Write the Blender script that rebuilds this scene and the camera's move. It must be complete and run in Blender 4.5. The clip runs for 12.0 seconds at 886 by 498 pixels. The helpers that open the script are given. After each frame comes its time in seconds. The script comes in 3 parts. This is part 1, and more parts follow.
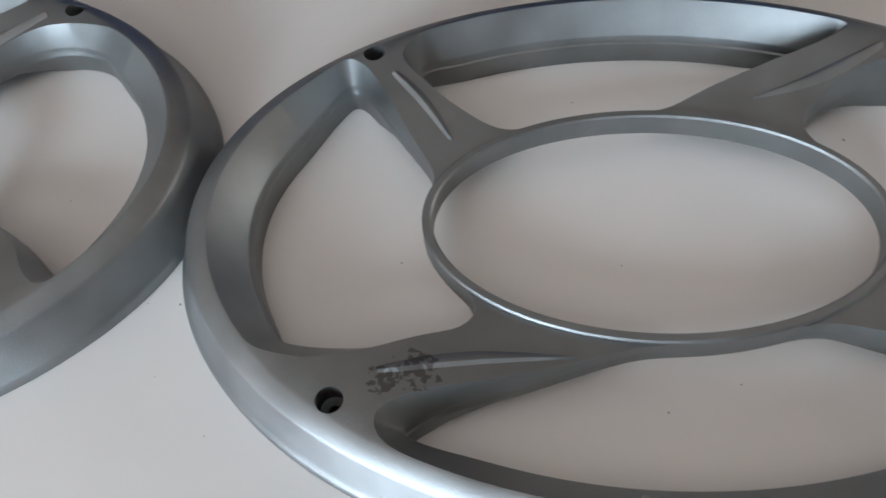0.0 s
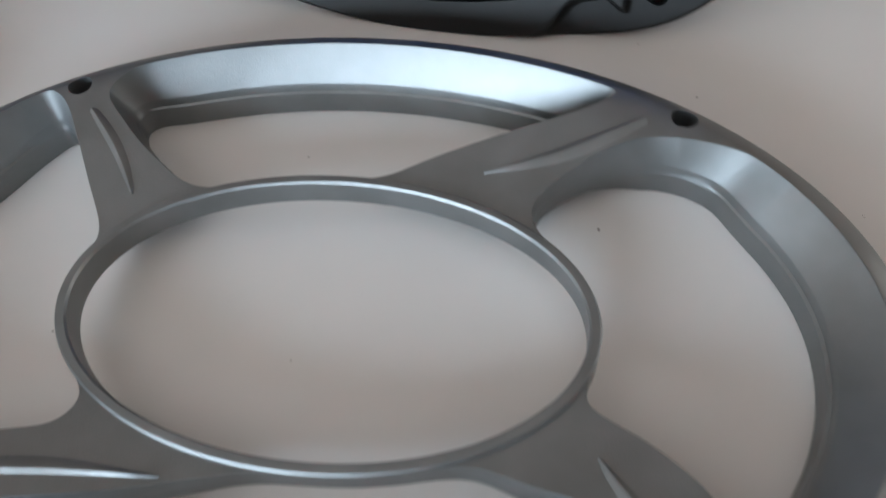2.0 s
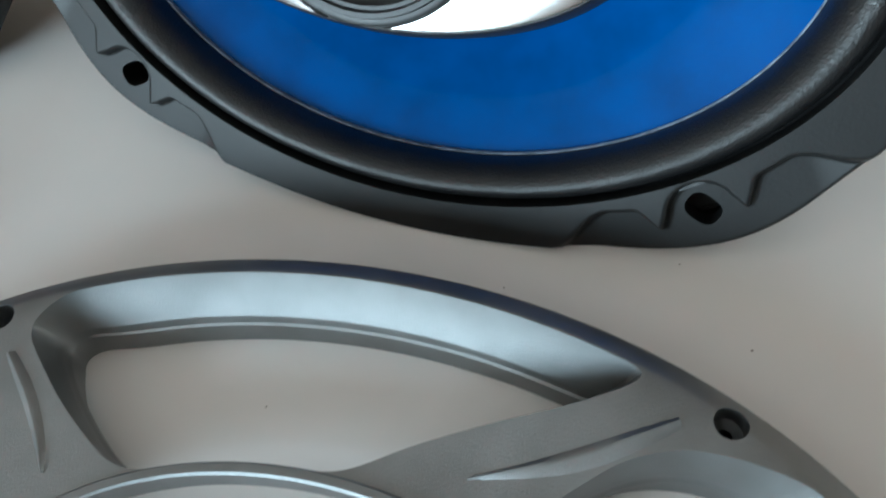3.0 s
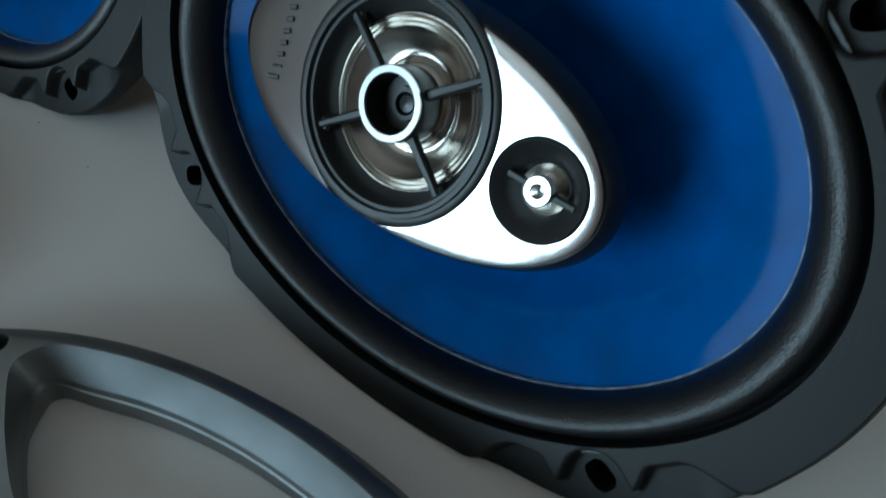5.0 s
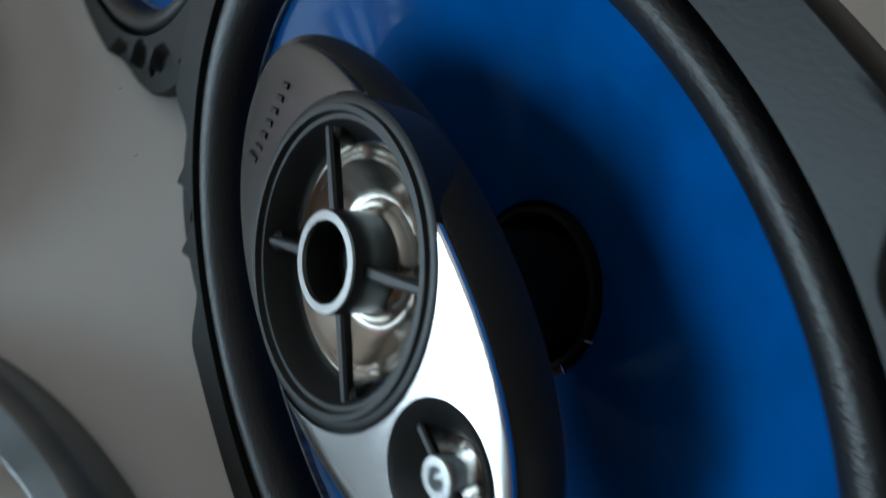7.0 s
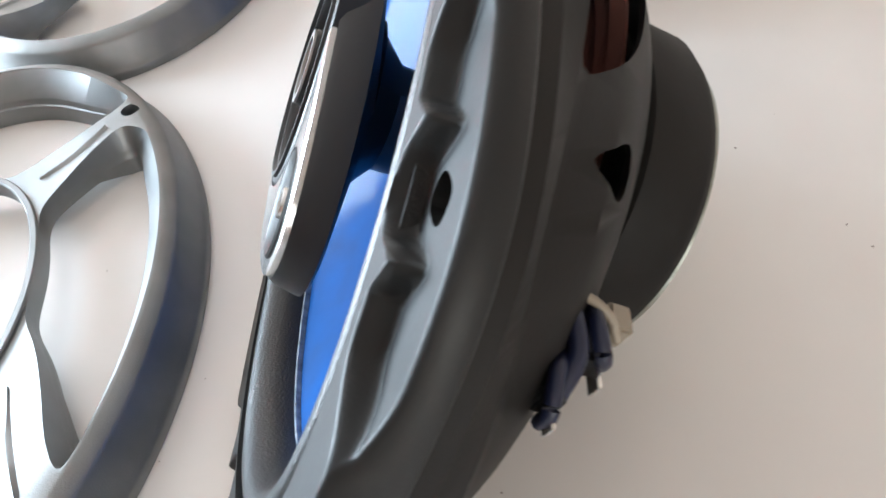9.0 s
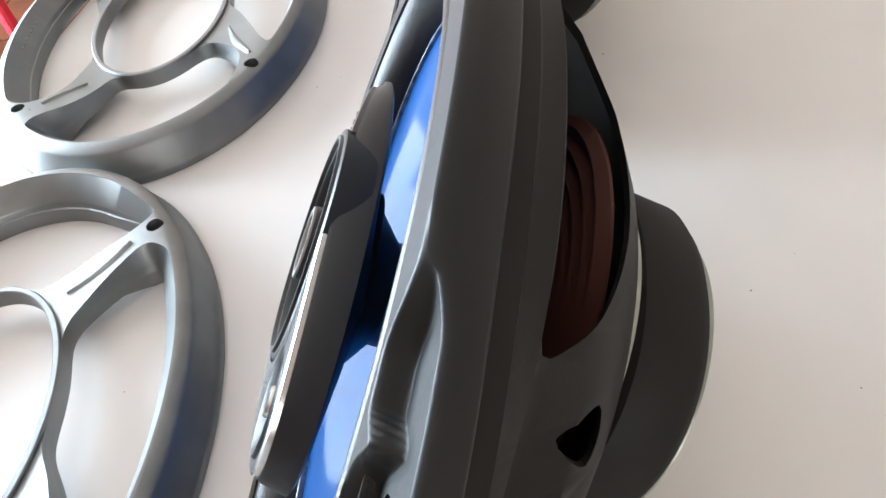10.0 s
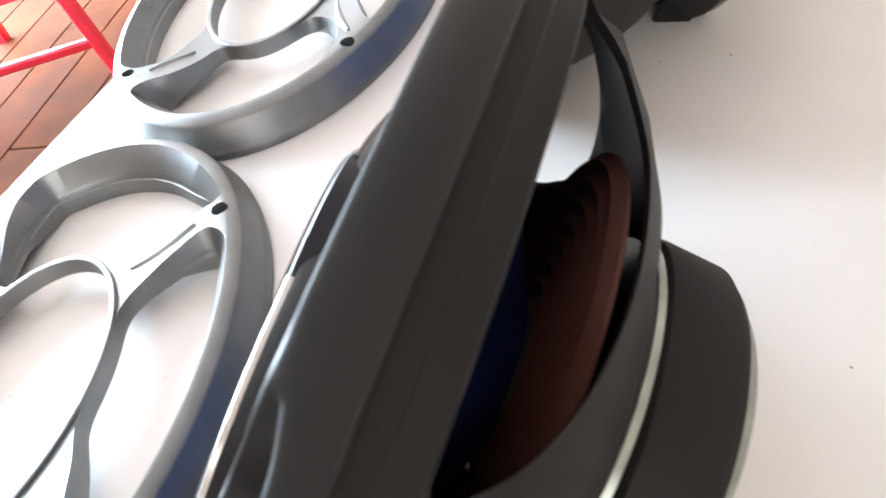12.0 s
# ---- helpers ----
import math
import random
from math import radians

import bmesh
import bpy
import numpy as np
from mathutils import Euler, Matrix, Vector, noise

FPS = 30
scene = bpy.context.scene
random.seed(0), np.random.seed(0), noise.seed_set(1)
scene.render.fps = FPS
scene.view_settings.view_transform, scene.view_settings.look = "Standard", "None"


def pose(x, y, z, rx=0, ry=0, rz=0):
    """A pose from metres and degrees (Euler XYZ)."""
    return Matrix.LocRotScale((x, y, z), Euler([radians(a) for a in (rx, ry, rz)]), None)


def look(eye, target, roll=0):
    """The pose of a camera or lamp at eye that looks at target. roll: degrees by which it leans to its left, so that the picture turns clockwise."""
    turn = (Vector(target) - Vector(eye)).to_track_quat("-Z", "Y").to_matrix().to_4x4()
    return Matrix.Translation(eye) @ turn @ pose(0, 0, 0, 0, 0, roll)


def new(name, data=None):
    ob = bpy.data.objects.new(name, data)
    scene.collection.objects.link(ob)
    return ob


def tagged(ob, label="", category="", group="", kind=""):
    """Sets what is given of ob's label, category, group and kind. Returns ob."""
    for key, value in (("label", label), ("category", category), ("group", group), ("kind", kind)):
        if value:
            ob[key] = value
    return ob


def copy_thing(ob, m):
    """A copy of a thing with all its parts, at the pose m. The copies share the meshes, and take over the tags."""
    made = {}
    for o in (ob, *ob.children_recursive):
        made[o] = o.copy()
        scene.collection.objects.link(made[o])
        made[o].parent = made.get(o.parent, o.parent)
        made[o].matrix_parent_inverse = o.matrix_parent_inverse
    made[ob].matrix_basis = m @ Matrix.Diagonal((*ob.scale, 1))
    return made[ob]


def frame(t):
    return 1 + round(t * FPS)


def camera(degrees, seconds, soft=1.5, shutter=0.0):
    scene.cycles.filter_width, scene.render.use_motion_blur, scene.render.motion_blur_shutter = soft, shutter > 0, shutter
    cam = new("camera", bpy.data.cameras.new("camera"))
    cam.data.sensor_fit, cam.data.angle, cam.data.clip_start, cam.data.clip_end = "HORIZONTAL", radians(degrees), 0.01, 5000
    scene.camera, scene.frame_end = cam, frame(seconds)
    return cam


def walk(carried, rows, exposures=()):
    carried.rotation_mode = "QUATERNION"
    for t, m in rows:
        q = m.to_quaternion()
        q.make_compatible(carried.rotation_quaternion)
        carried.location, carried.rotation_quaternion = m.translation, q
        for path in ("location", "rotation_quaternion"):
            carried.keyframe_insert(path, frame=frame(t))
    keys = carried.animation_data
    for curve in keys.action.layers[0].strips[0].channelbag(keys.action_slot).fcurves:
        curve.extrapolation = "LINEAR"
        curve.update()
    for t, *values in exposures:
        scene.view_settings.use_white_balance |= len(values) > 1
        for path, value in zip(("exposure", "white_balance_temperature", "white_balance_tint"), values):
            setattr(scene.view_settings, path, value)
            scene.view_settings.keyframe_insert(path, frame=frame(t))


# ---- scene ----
cam = camera(59.8, 12.0, soft=1.6, shutter=0.4)
PATH = [
    (0, (-0.0435, -0.1220, 0.1890), (-0.0571, -0.0159, 0.0200), -6.19),
    (0.5, (-0.0360, -0.1283, 0.1911), (-0.0378, -0.0187, 0.0238), -4.41),
    (1, (-0.0173, -0.1292, 0.1793), (-0.0084, -0.0172, 0.0139), -1.26),
    (1.5, (0.0273, -0.1171, 0.1704), (0.0201, -0.0049, 0.0050), -2.85),
    (2, (0.0507, -0.0786, 0.1668), (0.0236, 0.0268, -0.0011), -7.24),
    (2.5, (0.0492, -0.0338, 0.1644), (0.0111, 0.0669, -0.0041), -8.27),
    (3, (0.0549, -0.0004, 0.1654), (0.0131, 0.1024, -0.0010), -11.97),
    (4.8, (0.0896, 0.0186, 0.1882), (0.0170, 0.1279, 0.0372), -1.21),
    (5, (0.0894, 0.0211, 0.1932), (0.0169, 0.1329, 0.0440), -0.84),
    (5.5, (0.0897, 0.0312, 0.2057), (0.0143, 0.1434, 0.0583), -0.52),
    (6, (0.0642, 0.0476, 0.1989), (-0.0119, 0.1595, 0.0516), 1.00),
    (6.5, (0.0422, 0.0803, 0.1968), (-0.0335, 0.1794, 0.0405), 1.72),
    (7, (0.0788, 0.1128, 0.1860), (-0.0256, 0.1816, 0.0299), -0.67),
    (7.3, (0.0984, 0.1219, 0.1835), (-0.0167, 0.1697, 0.0270), -4.34),
    (7.5, (0.1035, 0.1296, 0.1744), (-0.0157, 0.1664, 0.0181), -5.33),
    (7.7, (0.1079, 0.1325, 0.1671), (-0.0145, 0.1665, 0.0127), -4.48),
    (9.3, (0.1635, 0.1911, 0.1924), (0.0292, 0.1781, 0.0448), -12.76),
    (9.5, (0.1533, 0.1984, 0.1985), (0.0183, 0.1837, 0.0517), -13.37),
    (10, (0.1304, 0.1950, 0.2108), (-0.0056, 0.1755, 0.0655), -13.34),
    (10.5, (0.1313, 0.2043, 0.2050), (-0.0048, 0.1789, 0.0606), -14.01),
    (11, (0.1364, 0.2292, 0.1916), (0.0048, 0.1849, 0.0477), -15.77),
    (11.5, (0.1173, 0.2394, 0.1924), (-0.0084, 0.1806, 0.0484), -19.58),
    (12, (0.0978, 0.2258, 0.1995), (-0.0274, 0.1661, 0.0555), -19.89),
]
EXPOSURES = [(0, 0.45, 5980, 6), (1.5, 0.52, 5980, 6), (2, 0.45, 5950, 6), (3.2, 0.53, 5700, -5), (4.8, -0.65, 5250, -10), (5.1, -0.85, 5250, -10), (5.5, -1.12, 5250, -9), (6.1, -1.45, 5250, -9), (6.5, -1.45, 5250, -8), (7.0, -0.70, 5600, -4), (7.5, 0.22, 5750, 0), (9.3, 1.66, 6000, 6), (10.5, 1.54, 5950, 5), (11.5, 1.84, 5950, 6), (12, 2.05, 5950, 7)]
walk(cam, [(t, look(eye, target, roll)) for t, eye, target, roll in PATH], EXPOSURES)

# ---- light: daylight from the windows at the front left of the room ----
FLOOR_Z = -0.75
world = bpy.data.worlds.new("sky")
world.use_nodes = True
scene.world = world
sky = world.node_tree.nodes.new("ShaderNodeTexSky")
sky.sky_type, sky.sun_disc = "NISHITA", False
sky.sun_elevation, sky.sun_rotation = radians(40), radians(20)
world.node_tree.nodes["Background"].inputs[1].default_value = 0.12
world.node_tree.links.new(sky.outputs[0], world.node_tree.nodes["Background"].inputs[0])


def area_lamp(name, eye, target, wide, high, watts, colour):
    data = bpy.data.lights.new(name, "AREA")
    data.shape, data.size, data.size_y, data.energy, data.color = "RECTANGLE", wide, high, watts, colour
    ob = new(name, data)
    ob.matrix_world = look(eye, target)
    return ob


area_lamp("window_daylight", (-1.45, -2.36, 0.33), (-1.45, 0, 0.33), 1.9, 1.95, 150, (0.82, 0.92, 1.0))
area_lamp("side_window_daylight", (2.36, 0.9, 0.65), (0, 0.9, 0.65), 1.1, 1.2, 10, (1.0, 0.86, 0.70))


# ---- materials ----
def material(name, colour, rough=0.5, metal=0.0, grain=0.0, grain_size=400.0, vary=0.15, coat=0.0, stain_size=25.0, specular=0.5):
    m = bpy.data.materials.new(name)
    m.use_nodes = True
    nt = m.node_tree
    b = nt.nodes["Principled BSDF"]
    b.inputs["Metallic"].default_value, b.inputs["Roughness"].default_value = metal, rough
    b.inputs["Coat Weight"].default_value, b.inputs["Coat Roughness"].default_value = coat, 0.12
    b.inputs["Specular IOR Level"].default_value = specular
    tc = nt.nodes.new("ShaderNodeTexCoord")
    big = nt.nodes.new("ShaderNodeTexNoise")
    big.inputs["Scale"].default_value, big.inputs["Detail"].default_value = stain_size, 6
    nt.links.new(tc.outputs["Object"], big.inputs["Vector"])
    ramp = nt.nodes.new("ShaderNodeValToRGB")
    ramp.color_ramp.elements[0].position, ramp.color_ramp.elements[1].position = 0.3, 0.7
    ramp.color_ramp.elements[0].color = (*[c * (1 - vary) for c in colour], 1)
    ramp.color_ramp.elements[1].color = (*[min(1, c * (1 + vary)) for c in colour], 1)
    nt.links.new(big.outputs["Fac"], ramp.inputs["Fac"])
    nt.links.new(ramp.outputs["Color"], b.inputs["Base Color"])
    rr = nt.nodes.new("ShaderNodeMapRange")
    rr.inputs["To Min"].default_value, rr.inputs["To Max"].default_value = max(0.02, rough * 0.8), min(1, rough * 1.2)
    nt.links.new(big.outputs["Fac"], rr.inputs["Value"])
    nt.links.new(rr.outputs["Result"], b.inputs["Roughness"])
    if grain:
        fine = nt.nodes.new("ShaderNodeTexNoise")
        fine.inputs["Scale"].default_value, fine.inputs["Detail"].default_value = grain_size, 4
        nt.links.new(tc.outputs["Object"], fine.inputs["Vector"])
        bump = nt.nodes.new("ShaderNodeBump")
        bump.inputs["Strength"].default_value, bump.inputs["Distance"].default_value = grain, 0.00012
        nt.links.new(fine.outputs["Fac"], bump.inputs["Height"])
        nt.links.new(bump.outputs["Normal"], b.inputs["Normal"])
    return m


def worn_paint(name, spots):
    """Silver-grey paint, rubbed through to pale metal in flaky patches round the given spots."""
    m = material(name, (0.245, 0.253, 0.256), 0.45, 0.9, 0.55, 2200, 0.12, stain_size=60)
    nt = m.node_tree
    b = nt.nodes["Principled BSDF"]
    base = b.inputs["Base Color"].links[0].from_socket
    tc = nt.nodes.new("ShaderNodeTexCoord")
    flake = nt.nodes.new("ShaderNodeTexNoise")
    flake.inputs["Scale"].default_value, flake.inputs["Detail"].default_value = 520, 10
    nt.links.new(tc.outputs["Object"], flake.inputs["Vector"])
    total = None
    for x, y, r in spots:
        d = nt.nodes.new("ShaderNodeVectorMath")
        d.operation = "DISTANCE"
        d.inputs[1].default_value = (x, y, 0.017)
        nt.links.new(tc.outputs["Object"], d.inputs[0])
        near = nt.nodes.new("ShaderNodeMapRange")
        near.inputs["From Min"].default_value, near.inputs["From Max"].default_value = r, 0.2 * r
        nt.links.new(d.outputs["Value"], near.inputs["Value"])
        if total is None:
            total = near.outputs["Result"]
        else:
            add = nt.nodes.new("ShaderNodeMath")
            add.operation = "MAXIMUM"
            nt.links.new(total, add.inputs[0])
            nt.links.new(near.outputs["Result"], add.inputs[1])
            total = add.outputs[0]
    mul = nt.nodes.new("ShaderNodeMath")
    mul.operation = "MULTIPLY"
    nt.links.new(total, mul.inputs[0])
    nt.links.new(flake.outputs["Fac"], mul.inputs[1])
    step = nt.nodes.new("ShaderNodeMapRange")
    step.inputs["From Min"].default_value, step.inputs["From Max"].default_value = 0.44, 0.50
    nt.links.new(mul.outputs[0], step.inputs["Value"])
    mix = nt.nodes.new("ShaderNodeMix")
    mix.data_type = "RGBA"
    nt.links.new(step.outputs["Result"], mix.inputs["Factor"])
    nt.links.new(base, mix.inputs["A"])
    mix.inputs["B"].default_value = (0.125, 0.120, 0.116, 1)
    nt.links.new(mix.outputs["Result"], b.inputs["Base Color"])
    return m


M_TABLE = material("white_laminate", (0.74, 0.72, 0.70), 0.34, 0, 0.06, 900, 0.02)
M_EDGE = material("table_edge_band", (0.7, 0.68, 0.66), 0.4, 0, 0, 400, 0.03)
M_GRILLE = worn_paint("worn_silver_paint", [(-0.062, -0.047, 0.016), (-0.07, -0.05, 0.012), (0.088, -0.045, 0.013)])
M_GRILLE_B = worn_paint("silver_paint", [(0.085, -0.05, 0.006)])
M_BLACK = material("black_plastic", (0.0120, 0.0122, 0.0128), 0.42, 0, 0.35, 900, 0.2, specular=0.42)
M_RIM = material("black_rim_plastic", (0.0115, 0.0118, 0.0120), 0.46, 0, 0.4, 1100, 0.25, specular=0.3)
M_BASKET = material("grey_black_coated_steel", (0.0130, 0.0120, 0.0113), 0.52, 0.0, 0.3, 1200, 0.15, specular=0.16)
M_FOAM = material("black_foam", (0.010, 0.010, 0.0105), 0.40, 0, 1.0, 1500, 0.35)
for node in M_FOAM.node_tree.nodes:
    if node.type == "BUMP":
        node.inputs["Distance"].default_value = 0.00019
M_GLUE = material("glue_line", (0.16, 0.20, 0.26), 0.3, 0, 0.9, 700, 0.6, stain_size=300)
M_CONE = material("blue_cone", (0.0015, 0.060, 0.240), 0.55, 0.0, 0.15, 420, 0.18, coat=0.13, stain_size=60, specular=0.06)
M_CONE.node_tree.nodes["Principled BSDF"].inputs["Coat Roughness"].default_value = 0.08
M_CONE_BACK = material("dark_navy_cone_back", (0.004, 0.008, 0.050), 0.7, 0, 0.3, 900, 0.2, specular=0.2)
# dark base colour stands in for the dim room this plate mirrors
M_NAME = material("satin_plate_dark_reflection", (0.17, 0.16, 0.156), 0.34, 1.0, 0.12, 900, 0.06)
M_ZINC = material("zinc_plate", (0.34, 0.36, 0.33), 0.38, 1.0, 0.2, 600, 0.3, stain_size=120)
M_ALU = material("brushed_aluminium", (0.72, 0.72, 0.72), 0.2, 1.0, 0.08, 900, 0.03)
M_CHROME = material("bright_metal", (0.75, 0.73, 0.70), 0.14, 1.0, 0, 400, 0.05)
M_RING = material("satin_ring", (0.33, 0.325, 0.32), 0.32, 1.0, 0.1, 900, 0.08)
M_CREAM = material("cream_plastic", (0.26, 0.22, 0.17), 0.4, 0, 0.1, 900, 0.08)
M_DOME = material("grey_metal_cone", (0.46, 0.43, 0.39), 0.22, 1.0, 0, 400, 0.08)
M_MARK = material("dark_nickel", (0.05, 0.05, 0.052), 0.35, 1.0, 0, 400, 0.1)
M_RUBBER = material("black_rubber", (0.0120, 0.0113, 0.0106), 0.6, 0, 0.3, 900, 0.2, specular=0.16)
M_SPIDER = material("orange_brown_cloth", (0.075, 0.020, 0.012), 0.85, 0, 0.5, 1500, 0.2)
M_BLUE_WIRE = material("dark_blue_insulation", (0.005, 0.008, 0.03), 0.4, 0, 0, 400, 0.1)
M_DARK = material("black_voids", (0.004, 0.004, 0.004), 0.8, 0, 0, 400, 0.1)
M_RED = material("red_plastic", (0.75, 0.03, 0.06), 0.35, 0, 0, 400, 0.08)
M_WALL = material("wall_plaster", (0.46, 0.37, 0.30), 0.85, 0, 0.2, 60, 0.04, stain_size=2)
M_CEIL = material("ceiling_paint", (0.55, 0.48, 0.42), 0.85, 0, 0.1, 60, 0.03, stain_size=2)
M_WOOD = material("brown_wood", (0.10, 0.036, 0.016), 0.8, 0, 0.1, 60, 0.3, stain_size=6, specular=0.05)
M_FRAME = material("white_window_paint", (0.7, 0.7, 0.7), 0.4, 0, 0, 400, 0.03)
M_CRUMB = material("dark_crumbs", (0.22, 0.19, 0.17), 0.8, 0, 0, 400, 0.2)


# ---- mesh helpers ----
def part(name, bm, mat, parent=None, label="", smooth=True, sharp=38):
    """Links a bmesh as one mesh object under a thing or a part."""
    me = bpy.data.meshes.new(name)
    bmesh.ops.recalc_face_normals(bm, faces=bm.faces)
    bm.to_mesh(me)
    bm.free()
    me.materials.append(mat)
    if smooth:
        me.polygons.foreach_set("use_smooth", [True] * len(me.polygons))
        me.set_sharp_from_angle(angle=radians(sharp))
    ob = new(name, me)
    if parent is not None:
        ob.parent = parent
    return tagged(ob, label)


def loft(loops, close=False, cap=(True, True), bm=None):
    """Skins a row of equally long closed loops of points; close joins the last to the first."""
    bm = bm or bmesh.new()
    rows = [[bm.verts.new(p) for p in loop] for loop in loops]
    n = len(rows[0])
    pairs = list(zip(rows, rows[1:])) + ([(rows[-1], rows[0])] if close else [])
    for a, b in pairs:
        for i in range(n):
            bm.faces.new((a[i], a[(i + 1) % n], b[(i + 1) % n], b[i]))
    if not close:
        if cap[0]:
            bm.faces.new(rows[0])
        if cap[1]:
            bm.faces.new(rows[-1])
    return bm


def oval(a, b, z, n=128, cx=0.0, cy=0.0, power=2.0, start=0.0):
    out = []
    for i in range(n):
        t = start + 2 * math.pi * i / n
        c, s = math.cos(t), math.sin(t)
        r = (abs(c) ** power + abs(s) ** power) ** (-1 / power)
        out.append((cx + a * r * c, cy + b * r * s, z))
    return out


def turned(profile, n=64, cx=0.0, cy=0.0, close=False, cap=(False, False)):
    """A body of revolution from (radius, z) pairs."""
    return loft([oval(r, r, z, n, cx, cy) for r, z in profile], close, cap)


def bar(p, q, wide, high, bm=None, taper=1.0):
    """A bar with chamfered edges from p to q, wide across and high along z."""
    bm = bm or bmesh.new()
    p, q = Vector(p), Vector(q)
    d = (q - p).normalized()
    up = Vector((0, 0, 1)) if abs(d.z) < 0.9 else Vector((1, 0, 0))
    side = d.cross(up).normalized()
    up = side.cross(d)
    loops = []
    for o, k in ((p, 1.0), (q, taper)):
        w, h, c = wide * k / 2, high / 2, min(wide, high) * 0.22
        loops.append([o + side * x + up * y for x, y in ((-w + c, -h), (w - c, -h), (w, -h + c), (w, h - c), (w - c, h), (-w + c, h), (-w, h - c), (-w, -h + c))])
    return loft(loops, bm=bm)


def tube(points, radius, n=10, bm=None):
    """A round wire along points, smoothed into a curve."""
    bm = bm or bmesh.new()
    pts = spline([Vector(p) for p in points], 8, False)
    loops = []
    for i, p in enumerate(pts):
        d = (pts[min(i + 1, len(pts) - 1)] - pts[max(i - 1, 0)]).normalized()
        a = d.orthogonal().normalized()
        b = d.cross(a)
        loops.append([p + radius * (a * math.cos(2 * math.pi * k / n) + b * math.sin(2 * math.pi * k / n)) for k in range(n)])
    return loft(loops, bm=bm)


def spline(pts, steps, closed=True):
    """Catmull-Rom through points."""
    n, out = len(pts), []
    for i in range(n if closed else n - 1):
        get = (lambda k: pts[k % n]) if closed else (lambda k: pts[min(max(k, 0), n - 1)])
        a, b, c, d = get(i - 1), get(i), get(i + 1), get(i + 2)
        for s in range(steps):
            t = s / steps
            out.append(0.5 * (2 * b + (c - a) * t + (2 * a - 5 * b + 4 * c - d) * t * t + (3 * b - a - 3 * c + d) * t ** 3))
    if not closed:
        out.append(pts[-1])
    return out


def resample(pts, n):
    """n points at even steps along a closed outline."""
    seg = [(pts[(i + 1) % len(pts)] - p).length for i, p in enumerate(pts)]
    total, out, i, acc = sum(seg), [], 0, 0.0
    for k in range(n):
        want = total * k / n
        while acc + seg[i] < want:
            acc += seg[i]
            i += 1
        out.append(pts[i].lerp(pts[(i + 1) % len(pts)], (want - acc) / max(seg[i], 1e-9)))
    return out


def carve(bm, cutters, own=False):
    """The solid bm with the solid cutters taken away, as a new bmesh."""
    def solid(b):
        bmesh.ops.recalc_face_normals(b, faces=b.faces)
        me = bpy.data.meshes.new("solid")
        b.to_mesh(me)
        b.free()
        return new("solid", me)
    ob, tools = solid(bm), [solid(c) for c in cutters]
    for tool in tools:
        mod = ob.modifiers.new("carve", "BOOLEAN")
        mod.operation, mod.solver, mod.object, mod.use_self = "DIFFERENCE", "MANIFOLD" if own else "EXACT", tool, False
    bpy.context.view_layer.update()
    me = bpy.data.meshes.new_from_object(ob.evaluated_get(bpy.context.evaluated_depsgraph_get()))
    out = bmesh.new()
    out.from_mesh(me)
    for o in (ob, *tools):
        bpy.data.objects.remove(o)
    return out


def block(x0, x1, y0, y1, z0, z1, bevel=0.002):
    bm = bmesh.new()
    bmesh.ops.create_cube(bm, size=1)
    for v in bm.verts:
        v.co = ((x0 + x1) / 2 + v.co.x * (x1 - x0), (y0 + y1) / 2 + v.co.y * (y1 - y0), (z0 + z1) / 2 + v.co.z * (z1 - z0))
    if bevel:
        bmesh.ops.bevel(bm, geom=bm.edges[:], offset=bevel, segments=2, affect="EDGES")
    return bm


def plain(name, bm, mat, label, category="", group="", kind="", smooth=True):
    return tagged(part(name, bm, mat, None, "", smooth), label, category, group, kind)


# ---- the room, closed round the table ----
X0, X1, Y0, Y1, Z1 = -3.2, 2.4, -2.4, 2.6, 1.85
T = 0.12


def wall_with_window(name, along, at, out, lo, hi, w0, w1, z0, z1, label):
    """A wall with a window opening through it; along is the axis it runs on."""
    pieces = [(lo, w0, FLOOR_Z, Z1), (w1, hi, FLOOR_Z, Z1), (w0, w1, FLOOR_Z, z0), (w0, w1, z1, Z1)]
    bm = bmesh.new()
    for a, b, c, d in pieces:
        lohi = (min(at, at + out), max(at, at + out))
        box = (a, b, *lohi, c, d) if along == "x" else (*lohi, a, b, c, d)
        extra = block(*box, bevel=0)
        me = bpy.data.meshes.new("piece")
        extra.to_mesh(me)
        extra.free()
        bm.from_mesh(me)
    plain(name, bm, M_WALL, label, "wall", kind="structure", smooth=False)


wall_with_window("wall_south", "x", Y0, -T, X0, X1, -2.45, -0.45, -0.7, 1.35, "plain beige plaster wall with a wide balcony window opening")
wall_with_window("wall_east", "y", X1, T, Y0, Y1, 0.35, 1.45, 0.05, 1.3, "plain beige plaster wall with a smaller window opening")
plain("wall_north", block(X0, X1, Y1, Y1 + T, FLOOR_Z, Z1, 0), M_WALL, "plain beige plaster wall of the room", "wall", kind="structure", smooth=False)
plain("wall_west", block(X0 - T, X0, Y0, Y1, FLOOR_Z, Z1, 0), M_WALL, "plain beige plaster wall of the room", "wall", kind="structure", smooth=False)
plain("ceiling", block(X0 - T, X1 + T, Y0 - T, Y1 + T, Z1 + 0.004, Z1 + 0.1, 0), M_CEIL, "plain off-white painted ceiling", "ceiling", kind="structure", smooth=False)
floor = plain("floor", block(X0 - T, X1 + T, Y0 - T, Y1 + T, FLOOR_Z - 0.1, FLOOR_Z - 0.012, 0), M_DARK, "brown wooden plank floor of the room", "floor", kind="structure", smooth=False)

